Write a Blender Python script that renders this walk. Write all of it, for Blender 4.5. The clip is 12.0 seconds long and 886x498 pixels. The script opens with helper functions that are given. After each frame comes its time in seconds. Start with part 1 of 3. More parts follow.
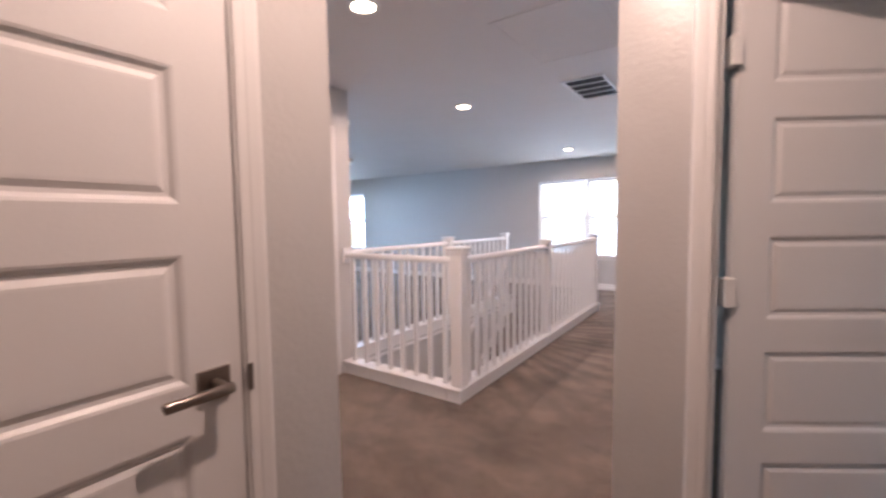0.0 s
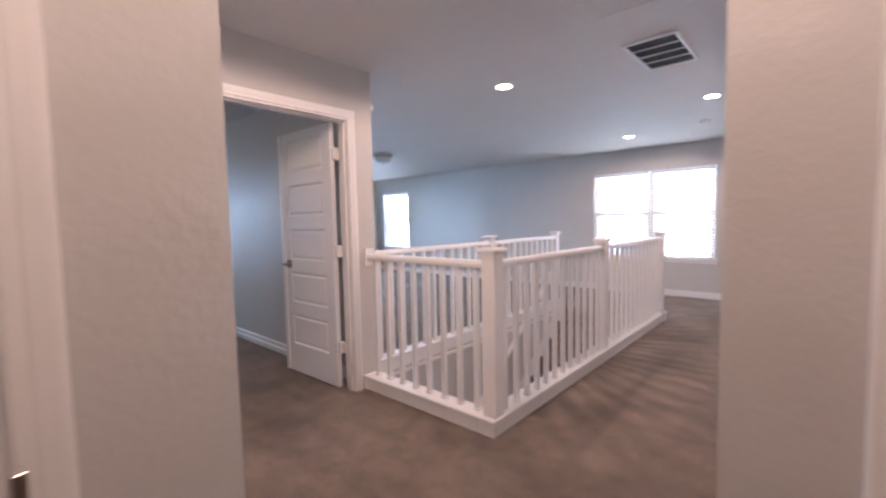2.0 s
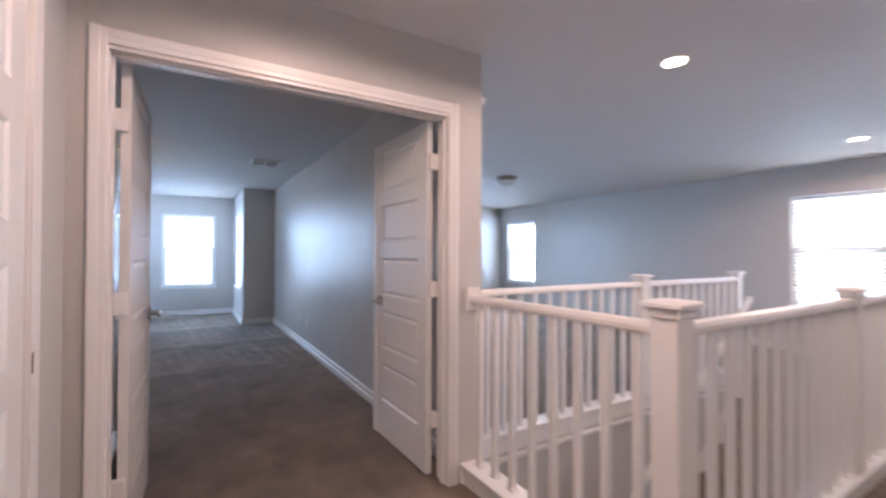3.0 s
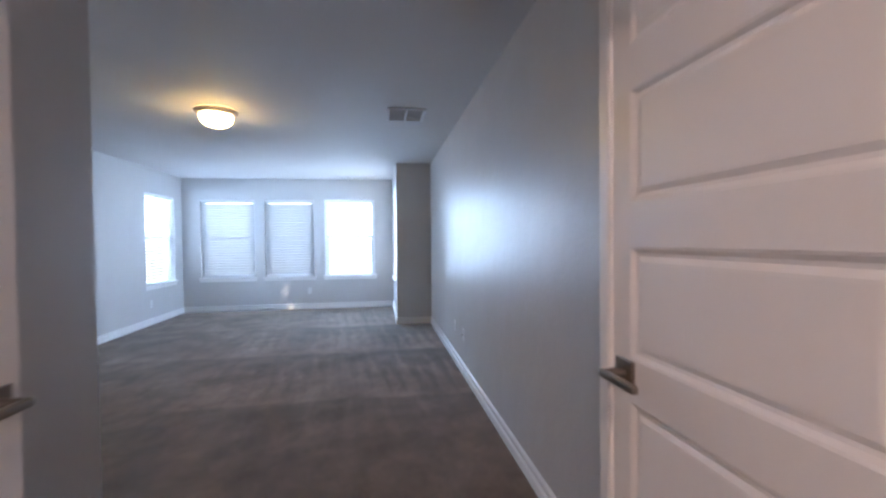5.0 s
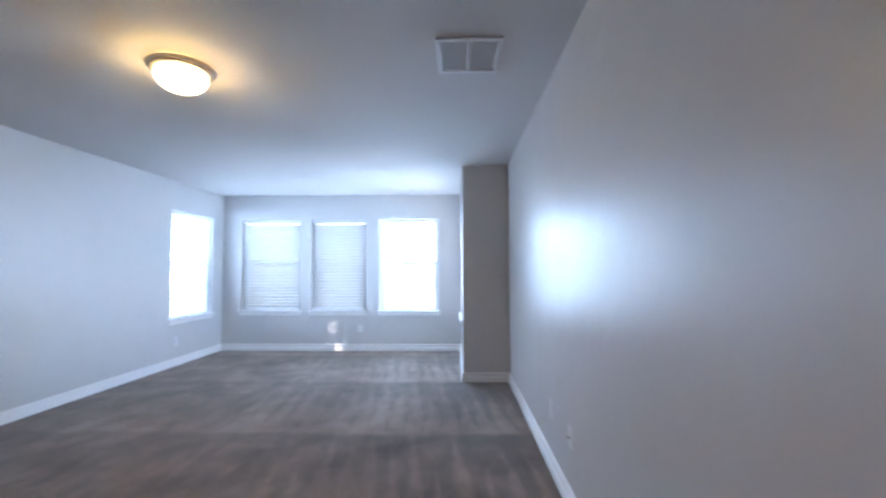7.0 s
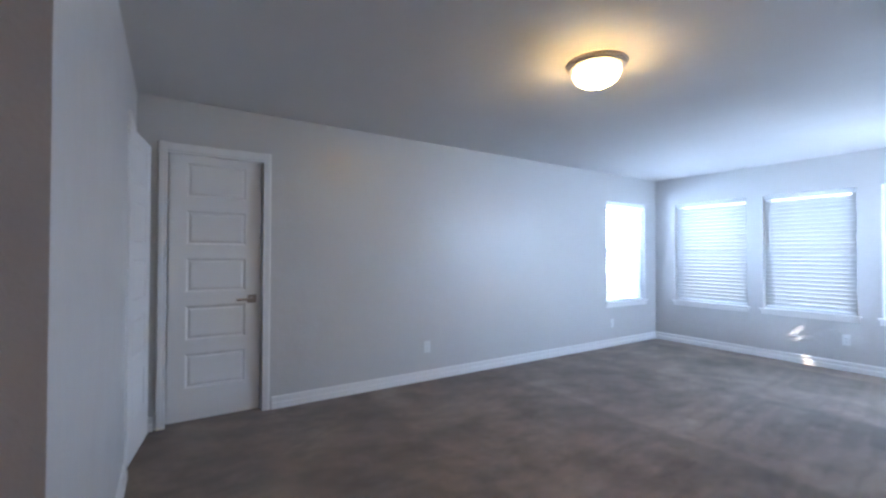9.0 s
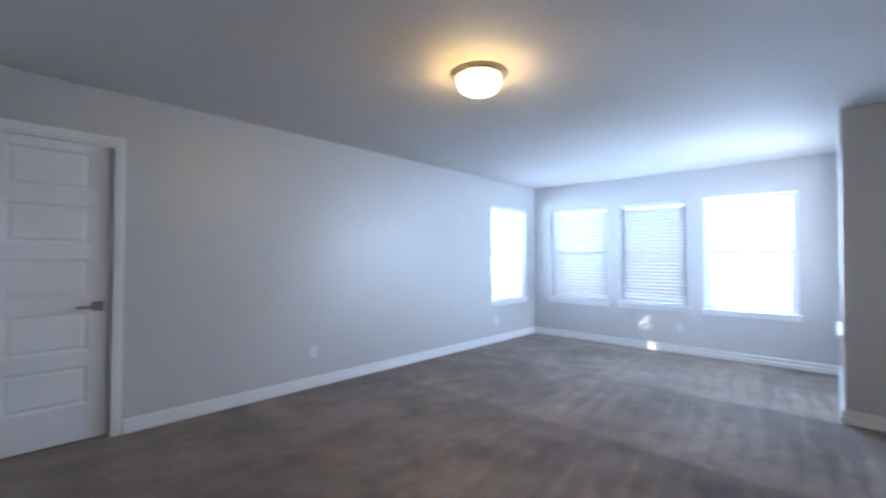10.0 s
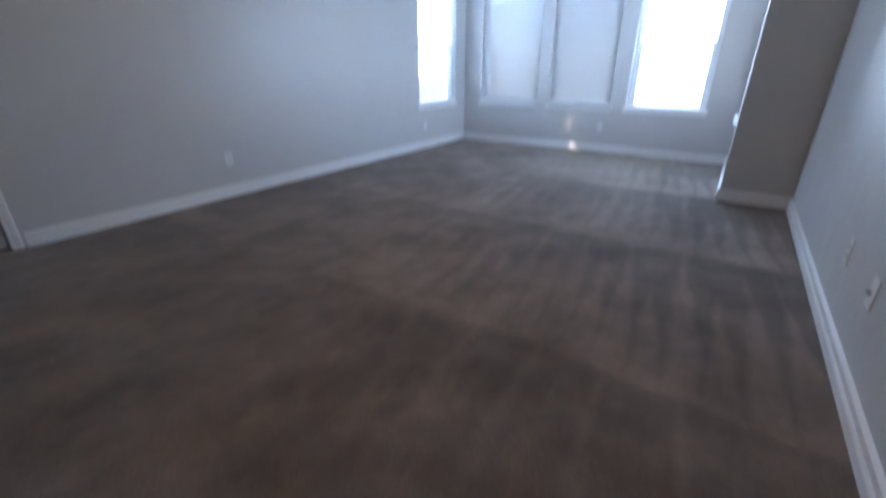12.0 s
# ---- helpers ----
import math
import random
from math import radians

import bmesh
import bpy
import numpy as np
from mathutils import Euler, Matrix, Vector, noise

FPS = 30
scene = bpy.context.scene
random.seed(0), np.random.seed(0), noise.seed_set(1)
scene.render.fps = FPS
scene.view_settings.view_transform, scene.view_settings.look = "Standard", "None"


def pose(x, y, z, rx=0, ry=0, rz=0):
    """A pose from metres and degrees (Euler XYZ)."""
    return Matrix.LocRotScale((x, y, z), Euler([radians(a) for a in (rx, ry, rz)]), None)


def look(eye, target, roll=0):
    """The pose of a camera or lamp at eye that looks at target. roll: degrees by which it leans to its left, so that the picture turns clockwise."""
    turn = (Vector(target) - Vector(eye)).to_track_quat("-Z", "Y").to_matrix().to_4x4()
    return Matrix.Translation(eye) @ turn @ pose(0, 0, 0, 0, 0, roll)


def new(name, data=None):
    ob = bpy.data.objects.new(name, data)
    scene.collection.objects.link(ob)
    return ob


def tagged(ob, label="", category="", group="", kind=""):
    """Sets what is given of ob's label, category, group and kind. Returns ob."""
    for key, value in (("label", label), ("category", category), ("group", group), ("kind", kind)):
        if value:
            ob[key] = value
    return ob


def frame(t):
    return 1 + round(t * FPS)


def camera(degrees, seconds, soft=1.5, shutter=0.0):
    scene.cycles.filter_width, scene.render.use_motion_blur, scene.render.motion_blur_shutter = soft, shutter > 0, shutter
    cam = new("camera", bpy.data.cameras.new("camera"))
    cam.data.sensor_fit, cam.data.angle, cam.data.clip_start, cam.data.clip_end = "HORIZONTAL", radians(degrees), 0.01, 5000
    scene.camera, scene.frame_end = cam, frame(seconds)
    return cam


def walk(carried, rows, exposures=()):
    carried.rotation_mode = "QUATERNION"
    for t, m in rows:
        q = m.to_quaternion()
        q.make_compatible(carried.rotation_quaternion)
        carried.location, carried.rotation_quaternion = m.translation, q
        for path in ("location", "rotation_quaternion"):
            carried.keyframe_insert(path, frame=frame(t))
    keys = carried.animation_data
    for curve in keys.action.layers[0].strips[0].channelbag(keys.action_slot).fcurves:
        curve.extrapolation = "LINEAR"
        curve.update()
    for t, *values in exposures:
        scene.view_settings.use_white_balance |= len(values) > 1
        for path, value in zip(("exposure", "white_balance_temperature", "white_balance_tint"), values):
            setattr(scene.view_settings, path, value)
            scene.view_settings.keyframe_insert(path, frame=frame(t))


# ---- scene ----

# ---- camera ----
cam = camera(92.9, 12.0, soft=2.4, shutter=0.45)
PATH = [
    (0, (0.15, 0.464, 1.306), (1.791, 1.599, 1.173), -0.8),
    (0.5, (0.16, 0.407, 1.315), (1.921, 1.348, 1.21), -1.8),
    (1, (0.17, 0.429, 1.314), (1.876, 1.463, 1.172), -2.5),
    (1.5, (0.342, 0.515, 1.284), (1.96, 1.681, 1.13), -3.7),
    (2, (0.636, 0.645, 1.284), (2.126, 1.973, 1.152), -1.2),
    (2.5, (0.963, 0.916, 1.269), (2.303, 2.4, 1.211), 0.7),
    (3, (1.292, 1.269, 1.275), (2.328, 2.98, 1.297), 0.2),
    (3.5, (1.53, 1.676, 1.288), (2.179, 3.567, 1.255), 1.6),
    (3.7, (1.587, 1.849, 1.266), (2.155, 3.767, 1.259), 1.6),
    (5.3, (1.921, 3.369, 1.265), (2.201, 5.349, 1.200), -0.9),
    (5.5, (1.945, 3.527, 1.250), (2.225, 5.506, 1.162), -1.1),
    (6, (2.009, 4.001, 1.238), (2.166, 5.995, 1.257), 0.2),
    (6.5, (2.051, 4.406, 1.213), (2.182, 6.401, 1.233), 0.7),
    (7, (2.056, 4.746, 1.239), (1.994, 6.743, 1.34), -0.2),
    (7.5, (2.054, 4.983, 1.22), (1.418, 6.876, 1.332), 1.9),
    (7.7, (2.056, 4.996, 1.242), (1.171, 6.786, 1.349), 1.5),
    (9.3, (2.068, 4.968, 1.28), (0.366, 6.018, 1.299), 0.2),
    (9.5, (2.072, 4.978, 1.28), (0.421, 6.105, 1.305), 0.2),
    (10, (2.089, 5.02, 1.261), (0.727, 6.484, 1.302), 0.2),
    (10.5, (2.061, 5.008, 1.255), (0.996, 6.701, 1.29), -0.2),
    (11, (2.068, 5.026, 1.249), (1.055, 6.75, 1.276), 0.2),
    (11.5, (2.101, 5.063, 1.203), (1.021, 6.741, 1.061), -0.0),
    (12, (2.102, 5.068, 1.108), (1.084, 6.597, 0.312), 0.0),
]
EXPOSURES = [(0, 3.15), (2.0, 3.08), (3.0, 3.0), (3.7, 2.96), (5.3, 3.28), (6.5, 3.4), (7.0, 3.42), (7.5, 3.15), (9.5, 3.48), (10.0, 3.5), (10.5, 3.3), (11.3, 3.21), (12, 2.9)]
walk(cam, [(t, look(eye, target, roll)) for t, eye, target, roll in PATH], EXPOSURES)


# ---- world, sun, window light ----
world = bpy.data.worlds.new("sky")
scene.world = world
world.use_nodes = True
wn, wl = world.node_tree.nodes, world.node_tree.links
sky = wn.new("ShaderNodeTexSky")
sky.sky_type, sky.sun_disc = "NISHITA", False
sky.sun_elevation, sky.sun_rotation = radians(36), radians(103)
wl.new(sky.outputs[0], wn["Background"].inputs[0])
wn["Background"].inputs[1].default_value = 0.06

sun_data = bpy.data.lights.new("sun", "SUN")
sun_data.energy, sun_data.angle, sun_data.color = 2.5, radians(0.5), (1.0, 0.95, 0.88)
sun = new("sun", sun_data)
sun.matrix_world = look((6.0, 5.0, 9.0), (6.0 - 2.12, 5.0 + 0.487, 9.0 - 1.57))

DAY = (0.44, 0.65, 1.0)
WARM = (1.0, 0.70, 0.61)


def daylight(center, normal, width, height, watts):
    """Sky light just outside a window, facing in and a little down."""
    data = bpy.data.lights.new("window_daylight", "AREA")
    data.shape, data.size, data.size_y, data.energy, data.color, data.spread = "RECTANGLE", width, height, watts, DAY, radians(135)
    ob = new("window_daylight", data)
    n = Vector(normal)
    c = Vector(center) - n * 0.30 + Vector((0, 0, 0.06))
    ob.matrix_world = look(c, c + n + Vector((0, 0, -0.60)))
    return ob


# ---- materials ----
def material(name, color, rough=0.5, metal=0.0, spec=0.5):
    m = bpy.data.materials.new(name)
    m.use_nodes = True
    b = m.node_tree.nodes["Principled BSDF"]
    b.inputs["Base Color"].default_value = (*color, 1)
    b.inputs["Roughness"].default_value = rough
    b.inputs["Metallic"].default_value = metal
    b.inputs["Specular IOR Level"].default_value = spec
    return m


def node(m, kind, **values):
    n = m.node_tree.nodes.new(kind)
    for k, v in values.items():
        n.inputs[k].default_value = v
    return n


def link(m, a, b):
    m.node_tree.links.new(a, b)


def bsdf(m):
    return m.node_tree.nodes["Principled BSDF"]


def position(m, scale=(1, 1, 1), turn=0.0):
    g = node(m, "ShaderNodeNewGeometry")
    p = node(m, "ShaderNodeMapping", Scale=scale, Rotation=(0, 0, turn))
    link(m, g.outputs["Position"], p.inputs["Vector"])
    return p.outputs[0]


def noise_tex(m, vec, scale, detail=3.0, rough=0.5):
    n = node(m, "ShaderNodeTexNoise", Scale=scale, Detail=detail, Roughness=rough)
    link(m, vec, n.inputs["Vector"])
    return n.outputs["Fac"]


def ramp(m, fac, stops):
    r = node(m, "ShaderNodeValToRGB")
    while len(r.color_ramp.elements) < len(stops):
        r.color_ramp.elements.new(0.5)
    for e, (p, c) in zip(r.color_ramp.elements, stops):
        e.position, e.color = p, (*c, 1)
    link(m, fac, r.inputs[0])
    return r.outputs[0]


def mix(m, fac, a, b, blend="MIX"):
    x = m.node_tree.nodes.new("ShaderNodeMix")
    x.data_type, x.blend_type = "RGBA", blend
    for v, i in ((fac, 0), (a, 6), (b, 7)):
        if isinstance(v, float):
            x.inputs[i].default_value = v
        elif isinstance(v, tuple):
            x.inputs[i].default_value = (*v, 1)
        else:
            link(m, v, x.inputs[i])
    return x.outputs[2]


def math_node(m, op, a, b=0.0):
    n = m.node_tree.nodes.new("ShaderNodeMath")
    n.operation = op
    for i, v in enumerate((a, b)):
        if isinstance(v, float):
            n.inputs[i].default_value = v
        else:
            link(m, v, n.inputs[i])
    return n.outputs[0]


def bump(m, height, strength, distance):
    n = node(m, "ShaderNodeBump", Strength=strength, Distance=distance)
    link(m, height, n.inputs["Height"])
    link(m, n.outputs[0], bsdf(m).inputs["Normal"])


def painted(name, color, rough, peel, depth):
    """Roller-painted, orange-peel textured drywall with faint scuffs."""
    m = material(name, color, rough)
    p = position(m)
    big = noise_tex(m, p, 1.3, 4.0, 0.6)
    dark = tuple(c * 0.93 for c in color)
    link(m, mix(m, big, color, dark), bsdf(m).inputs["Base Color"])
    patch = noise_tex(m, p, 2.6, 5.0, 0.6)
    r = ramp(m, patch, [(0.3, (rough * 0.94,) * 3), (0.7, (rough * 1.12,) * 3)])
    link(m, r, bsdf(m).inputs["Roughness"])
    wave = node(m, "ShaderNodeBump", Strength=0.25, Distance=depth * 14)
    link(m, noise_tex(m, p, 3.0, 3.5, 0.5), wave.inputs["Height"])
    bump(m, noise_tex(m, p, peel, 3.0, 0.55), 0.45, depth)
    for n in m.node_tree.nodes:
        if n.type == "BUMP" and n != wave:
            link(m, wave.outputs[0], n.inputs["Normal"])
    return m


PAINT = painted("greige_wall_paint", (0.56, 0.545, 0.53), 0.335, 55.0, 0.003)
CEIL = painted("ceiling_paint", (0.66, 0.645, 0.635), 0.75, 60.0, 0.003)
TRIM = painted("white_trim_paint", (0.80, 0.785, 0.77), 0.32, 40.0, 0.0004)
DOORP = painted("white_door_paint", (0.78, 0.765, 0.755), 0.36, 90.0, 0.0005)
NICKEL = material("satin_nickel", (0.33, 0.29, 0.26), 0.3, 1.0)
BRONZE = material("dark_brushed_metal", (0.44, 0.38, 0.33), 0.38, 0.7)
DARK = material("dark_vent_void", (0.012, 0.013, 0.018), 0.9)
PLASTIC = material("white_plastic", (0.70, 0.70, 0.69), 0.4)
SLOT = material("dark_slot", (0.03, 0.03, 0.03), 0.6)
VENTM = material("white_enamel_vent", (0.74, 0.74, 0.75), 0.45)
VINYL = material("white_vinyl_window", (0.82, 0.82, 0.82), 0.4)
CORD = material("blind_cord", (0.8, 0.8, 0.78), 0.8)
for met in (NICKEL, BRONZE):
    pv = position(met, (1, 1, 60))
    bump(met, noise_tex(met, pv, 40.0, 2.0), 0.15, 0.0005)


def carpet_material():
    """Cut-pile taupe carpet with rows of wedge-shaped vacuum strokes and foot-worn shading."""
    m = material("taupe_carpet", (0.2, 0.16, 0.14), 1.0, 0.0, 0.1)
    p = position(m)
    split = node(m, "ShaderNodeSeparateXYZ")
    link(m, p, split.inputs[0])
    px, py = split.outputs[0], split.outputs[1]
    wob = math_node(m, "SUBTRACT", noise_tex(m, p, 1.1, 2.0, 0.5), 0.5)
    edge = math_node(m, "SUBTRACT", noise_tex(m, p, 3.5, 3.0, 0.6), 0.5)
    # one stroke each 0.145 m across the bedroom, one pass each 1.47 m along it; a fan of pale and dark streaks round
    # the stair rail
    hall = math_node(m, "LESS_THAN", py, 2.7)
    fx, fy = math_node(m, "SUBTRACT", px, 4.64), math_node(m, "SUBTRACT", py, 3.44)
    fan = math_node(m, "MULTIPLY", math_node(m, "ARCTAN2", fy, fx), 10.5)
    reach_out = math_node(m, "SQRT", math_node(m, "ADD", math_node(m, "MULTIPLY", fx, fx), math_node(m, "MULTIPLY", fy, fy)))
    straight = math_node(m, "MULTIPLY", math_node(m, "ADD", px, math_node(m, "MULTIPLY", py, 0.10)), 6.9)
    lane = math_node(m, "ADD", straight, math_node(m, "MULTIPLY", hall, math_node(m, "SUBTRACT", fan, straight)))
    lane = math_node(m, "ADD", lane, math_node(m, "MULTIPLY", wob, 1.1))
    cell = math_node(m, "FLOOR", lane)
    dice = m.node_tree.nodes.new("ShaderNodeTexWhiteNoise")
    dice.noise_dimensions = "1D"
    link(m, cell, dice.inputs["W"])
    y = math_node(m, "ADD", py, math_node(m, "MULTIPLY", edge, 0.14))
    y = math_node(m, "ADD", y, math_node(m, "MULTIPLY", wob, 0.16))
    row = math_node(m, "FRACT", math_node(m, "MULTIPLY", math_node(m, "SUBTRACT", y, 8.0), 0.68))
    row = math_node(m, "ADD", row, math_node(m, "MULTIPLY", hall, math_node(m, "SUBTRACT", math_node(m, "ADD", wob, 0.36), row)))
    col = math_node(m, "PINGPONG", lane, 0.5)
    reach = math_node(m, "ADD", math_node(m, "MULTIPLY", dice.outputs["Value"], 0.6), 0.55)
    wedge = math_node(m, "SUBTRACT", math_node(m, "DIVIDE", row, reach), math_node(m, "MULTIPLY", col, 2.0))
    wedge = math_node(m, "ADD", wedge, math_node(m, "MULTIPLY", edge, 0.5))
    stroke = ramp(m, math_node(m, "ADD", math_node(m, "MULTIPLY", wedge, 0.5), 0.5), [(0.40, (1, 1, 1)), (0.64, (0, 0, 0))])
    # the strokes show best along one side of the bedroom, elsewhere feet have blurred them; the fan fades out from the
    # rail
    side = math_node(m, "MULTIPLY", math_node(m, "SUBTRACT", px, 1.1), 0.20)
    bed = ramp(m, math_node(m, "ADD", noise_tex(m, p, 0.9, 3.0, 0.6), side), [(0.30, (0.08, 0.08, 0.08)), (0.66, (0.95, 0.95, 0.95))])
    deep = ramp(m, math_node(m, "MULTIPLY", py, 0.1), [(0.56, (0, 0, 0)), (0.70, (1, 1, 1))])
    near = ramp(m, math_node(m, "MULTIPLY", reach_out, 0.2), [(0.36, (0.85, 0.85, 0.85)), (0.62, (0, 0, 0))])
    mask = mix(m, hall, mix(m, 1.0, bed, deep, "MULTIPLY"), near)
    marks = mix(m, mask, (0.5, 0.5, 0.5), stroke)
    sweep = ramp(m, row, [(0.0, (1.12, 1.12, 1.12)), (0.55, (1.0, 1.0, 1.0)), (0.96, (0.88, 0.88, 0.88)), (1.0, (1.10, 1.10, 1.10))])
    sweep = mix(m, mix(m, hall, deep, (0.0, 0.0, 0.0)), (1.0, 1.0, 1.0), sweep)
    drag = node(m, "ShaderNodeMapping", Scale=(2.4, 1.5, 1.0), Rotation=(0, 0, radians(-20)))
    link(m, p, drag.inputs["Vector"])
    worn = noise_tex(m, drag.outputs[0], 2.3, 6.0, 0.68)
    blot = noise_tex(m, p, 1.7, 5.0, 0.6)
    shade = mix(m, 1.0, ramp(m, marks, [(0.0, (0.79, 0.79, 0.79)), (1.0, (1.19, 1.19, 1.18))]),
                ramp(m, worn, [(0.30, (0.74, 0.74, 0.74)), (0.5, (1.0, 1.0, 1.0)), (0.70, (1.27, 1.27, 1.26))]), "MULTIPLY")
    shade = mix(m, 1.0, shade, sweep, "MULTIPLY")
    tuft = noise_tex(m, p, 120.0, 4.0, 0.8)
    grain = ramp(m, tuft, [(0.3, (0.62, 0.62, 0.62)), (0.7, (1.38, 1.38, 1.38))])
    tone = mix(m, ramp(m, blot, [(0.28, (0, 0, 0)), (0.72, (1, 1, 1))]), (0.116, 0.084, 0.064), (0.248, 0.192, 0.152))
    c = mix(m, 1.0, tone, shade, "MULTIPLY")
    c = mix(m, 1.0, c, grain, "MULTIPLY")
    link(m, c, bsdf(m).inputs["Base Color"])
    bsdf(m).inputs["Sheen Weight"].default_value = 0.2
    bsdf(m).inputs["Sheen Roughness"].default_value = 0.5
    bump(m, math_node(m, "ADD", tuft, blot), 0.6, 0.008)
    return m


CARPET = carpet_material()

GLASS = material("window_glass", (1, 1, 1), 0.0)
bsdf(GLASS).inputs["Transmission Weight"].default_value = 1.0
bsdf(GLASS).inputs["IOR"].default_value = 1.02


def blind_material():
    m = material("white_blind_slat", (0.68, 0.68, 0.69), 0.45)
    t = node(m, "ShaderNodeBsdfTranslucent", Color=(0.75, 0.78, 0.82, 1))
    x = node(m, "ShaderNodeMixShader", Fac=0.07)
    out = m.node_tree.nodes["Material Output"]
    link(m, bsdf(m).outputs[0], x.inputs[1])
    link(m, t.outputs[0], x.inputs[2])
    link(m, x.outputs[0], out.inputs["Surface"])
    return m


BLIND = blind_material()


def glow(name, color, strength):
    m = material(name, color, 0.4)
    bsdf(m).inputs["Emission Color"].default_value = (*color, 1)
    bsdf(m).inputs["Emission Strength"].default_value = strength
    return m


LENS = glow("lit_recessed_lens", (1.0, 0.80, 0.62), 4.0)
DOME = glow("lit_alabaster_glass", (1.0, 0.69, 0.30), 4.8)
DOME_OFF = material("frosted_glass_bowl", (0.75, 0.75, 0.76), 0.35)
EARTH = material("dry_lawn", (0.16, 0.15, 0.09), 0.95)
pe = position(EARTH)
link(EARTH, mix(EARTH, noise_tex(EARTH, pe, 0.4, 6.0, 0.7), (0.10, 0.11, 0.05), (0.24, 0.2, 0.13)), bsdf(EARTH).inputs["Base Color"])


# ---- building blocks ----
def box(bm, x0, x1, y0, y1, z0, z1):
    v = [bm.verts.new((x, y, z)) for z in (z0, z1) for y in (y0, y1) for x in (x0, x1)]
    for f in ((0, 2, 3, 1), (4, 5, 7, 6), (0, 1, 5, 4), (1, 3, 7, 5), (3, 2, 6, 7), (2, 0, 4, 6)):
        bm.faces.new([v[i] for i in f])


def soft_box(x0, x1, y0, y1, z0, z1, r=0.004, seg=2):
    bm = bmesh.new()
    box(bm, x0, x1, y0, y1, z0, z1)
    bmesh.ops.bevel(bm, geom=bm.edges[:], offset=r, segments=seg, affect="EDGES", profile=0.5)
    return bm


def prism(bm, outline, p0, p1, u, v):
    """An outline of (a, b) along u and v, drawn out from p0 to p1."""
    p0, p1, u, v = Vector(p0), Vector(p1), Vector(u), Vector(v)
    rings = [[bm.verts.new(p + u * a + v * b) for a, b in outline] for p in (p0, p1)]
    n = len(outline)
    faces = [bm.faces.new((rings[0][i], rings[0][(i + 1) % n], rings[1][(i + 1) % n], rings[1][i])) for i in range(n)]
    faces += [bm.faces.new(rings[0][::-1]), bm.faces.new(rings[1])]
    bmesh.ops.recalc_face_normals(bm, faces=faces)


def lathe(bm, profile, seg=40):
    """Turns (radius, z) pairs about the z axis."""
    rings = [[bm.verts.new((r * math.cos(2 * math.pi * i / seg), r * math.sin(2 * math.pi * i / seg), z)) for i in range(seg)] for r, z in profile]
    for a, b in zip(rings, rings[1:]):
        for i in range(seg):
            bm.faces.new((a[i], a[(i + 1) % seg], b[(i + 1) % seg], b[i]))
    for ring, flip in ((rings[0], True), (rings[-1], False)):
        bm.faces.new(ring[::-1] if flip else ring)
    bmesh.ops.recalc_face_normals(bm, faces=bm.faces[:])


def mesh_of(name, bm, mat, smooth=False):
    me = bpy.data.meshes.new(name)
    bm.to_mesh(me)
    bm.free()
    me.materials.append(mat)
    if smooth:
        for p in me.polygons:
            p.use_smooth = True
        me.set_sharp_from_angle(angle=radians(40))
    return me


def part(name, bm, mat, parent=None, label="", smooth=False):
    ob = new(name, mesh_of(name, bm, mat, smooth))
    ob.parent = parent
    if label:
        tagged(ob, label)
    return ob


def again(name, me, parent, m):
    ob = new(name, me)
    ob.parent = parent
    ob.matrix_basis = m
    return ob


def thing(name, label, category, m=Matrix(), group="", kind=""):
    ob = new(name)
    ob.empty_display_size = 0.1
    ob.matrix_basis = m
    return tagged(ob, label, category, group, kind)


# ---- structure ----
H = 2.43
DOOR = 2.045
T = 0.115


def wall(name, axis, c0, c1, a0, a1, holes=(), z0=0.0, z1=H, label="smooth satin greige painted drywall wall"):
    """A wall c0 to c1 thick across the axis, from a0 to a1 along it, with openings (from, to, bottom, top)."""
    bm = bmesh.new()
    cuts = sorted({a0, a1, *[v for h in holes for v in h[:2]]})
    for p, q in zip(cuts, cuts[1:]):
        z = z0
        for h in sorted([h for h in holes if h[0] <= p and h[1] >= q], key=lambda h: h[2]) + [(p, q, z1, z1)]:
            if h[2] > z:
                box(bm, *((c0, c1, p, q) if axis == "x" else (p, q, c0, c1)), z, h[2])
            z = h[3]
    bmesh.ops.remove_doubles(bm, verts=bm.verts[:], dist=1e-5)
    ob = part(name, bm, PAINT)
    return tagged(ob, label, "wall", kind="structure")


Z0, Z1 = 0.613, 2.045
WIN_FAR = [(-1.335, -0.40), (-0.225, 0.653), (0.85, 1.785)]
WIN_LEFT = (10.10, 11.03)
WIN_JOG = (9.98, 10.90)
WIN_LOFT = (1.80, 3.675)
WIN_LOFT_END = (8.53, 9.48)
WIN_LOFT_FAR = (4.6, 6.5)
WIN_SIDE = (2.6, 3.5)

wall("wall_hall_north", "y", 1.35, 1.35 + T, -1.6, 0.915, [(-0.125, 0.655, 0, DOOR)])
wall("wall_hall_east", "x", 0.80, 0.915, 1.465, 3.24, [(2.075, 2.855, 0, DOOR)])
wall("wall_corner_room", "x", 1.62, 1.735, -1.3, 0.785, [(-0.25, 0.52, 0, DOOR)])
wall("wall_corridor", "y", 0.67, 0.785, 1.735, 8.16)
wall("wall_bedroom_entry", "y", 3.24, 3.355, 0.80, 2.745, [(1.03, 2.525, 0, DOOR)])
wall("wall_bedroom_right", "x", 2.648, 2.745, 3.355, 9.516)
wall("wall_entry_left", "x", 0.77, 0.885, 3.355, 4.76)
wall("wall_bedroom_back", "y", 4.645, 4.76, -1.64, 0.77, [(-1.60, -1.0, 0, DOOR)])
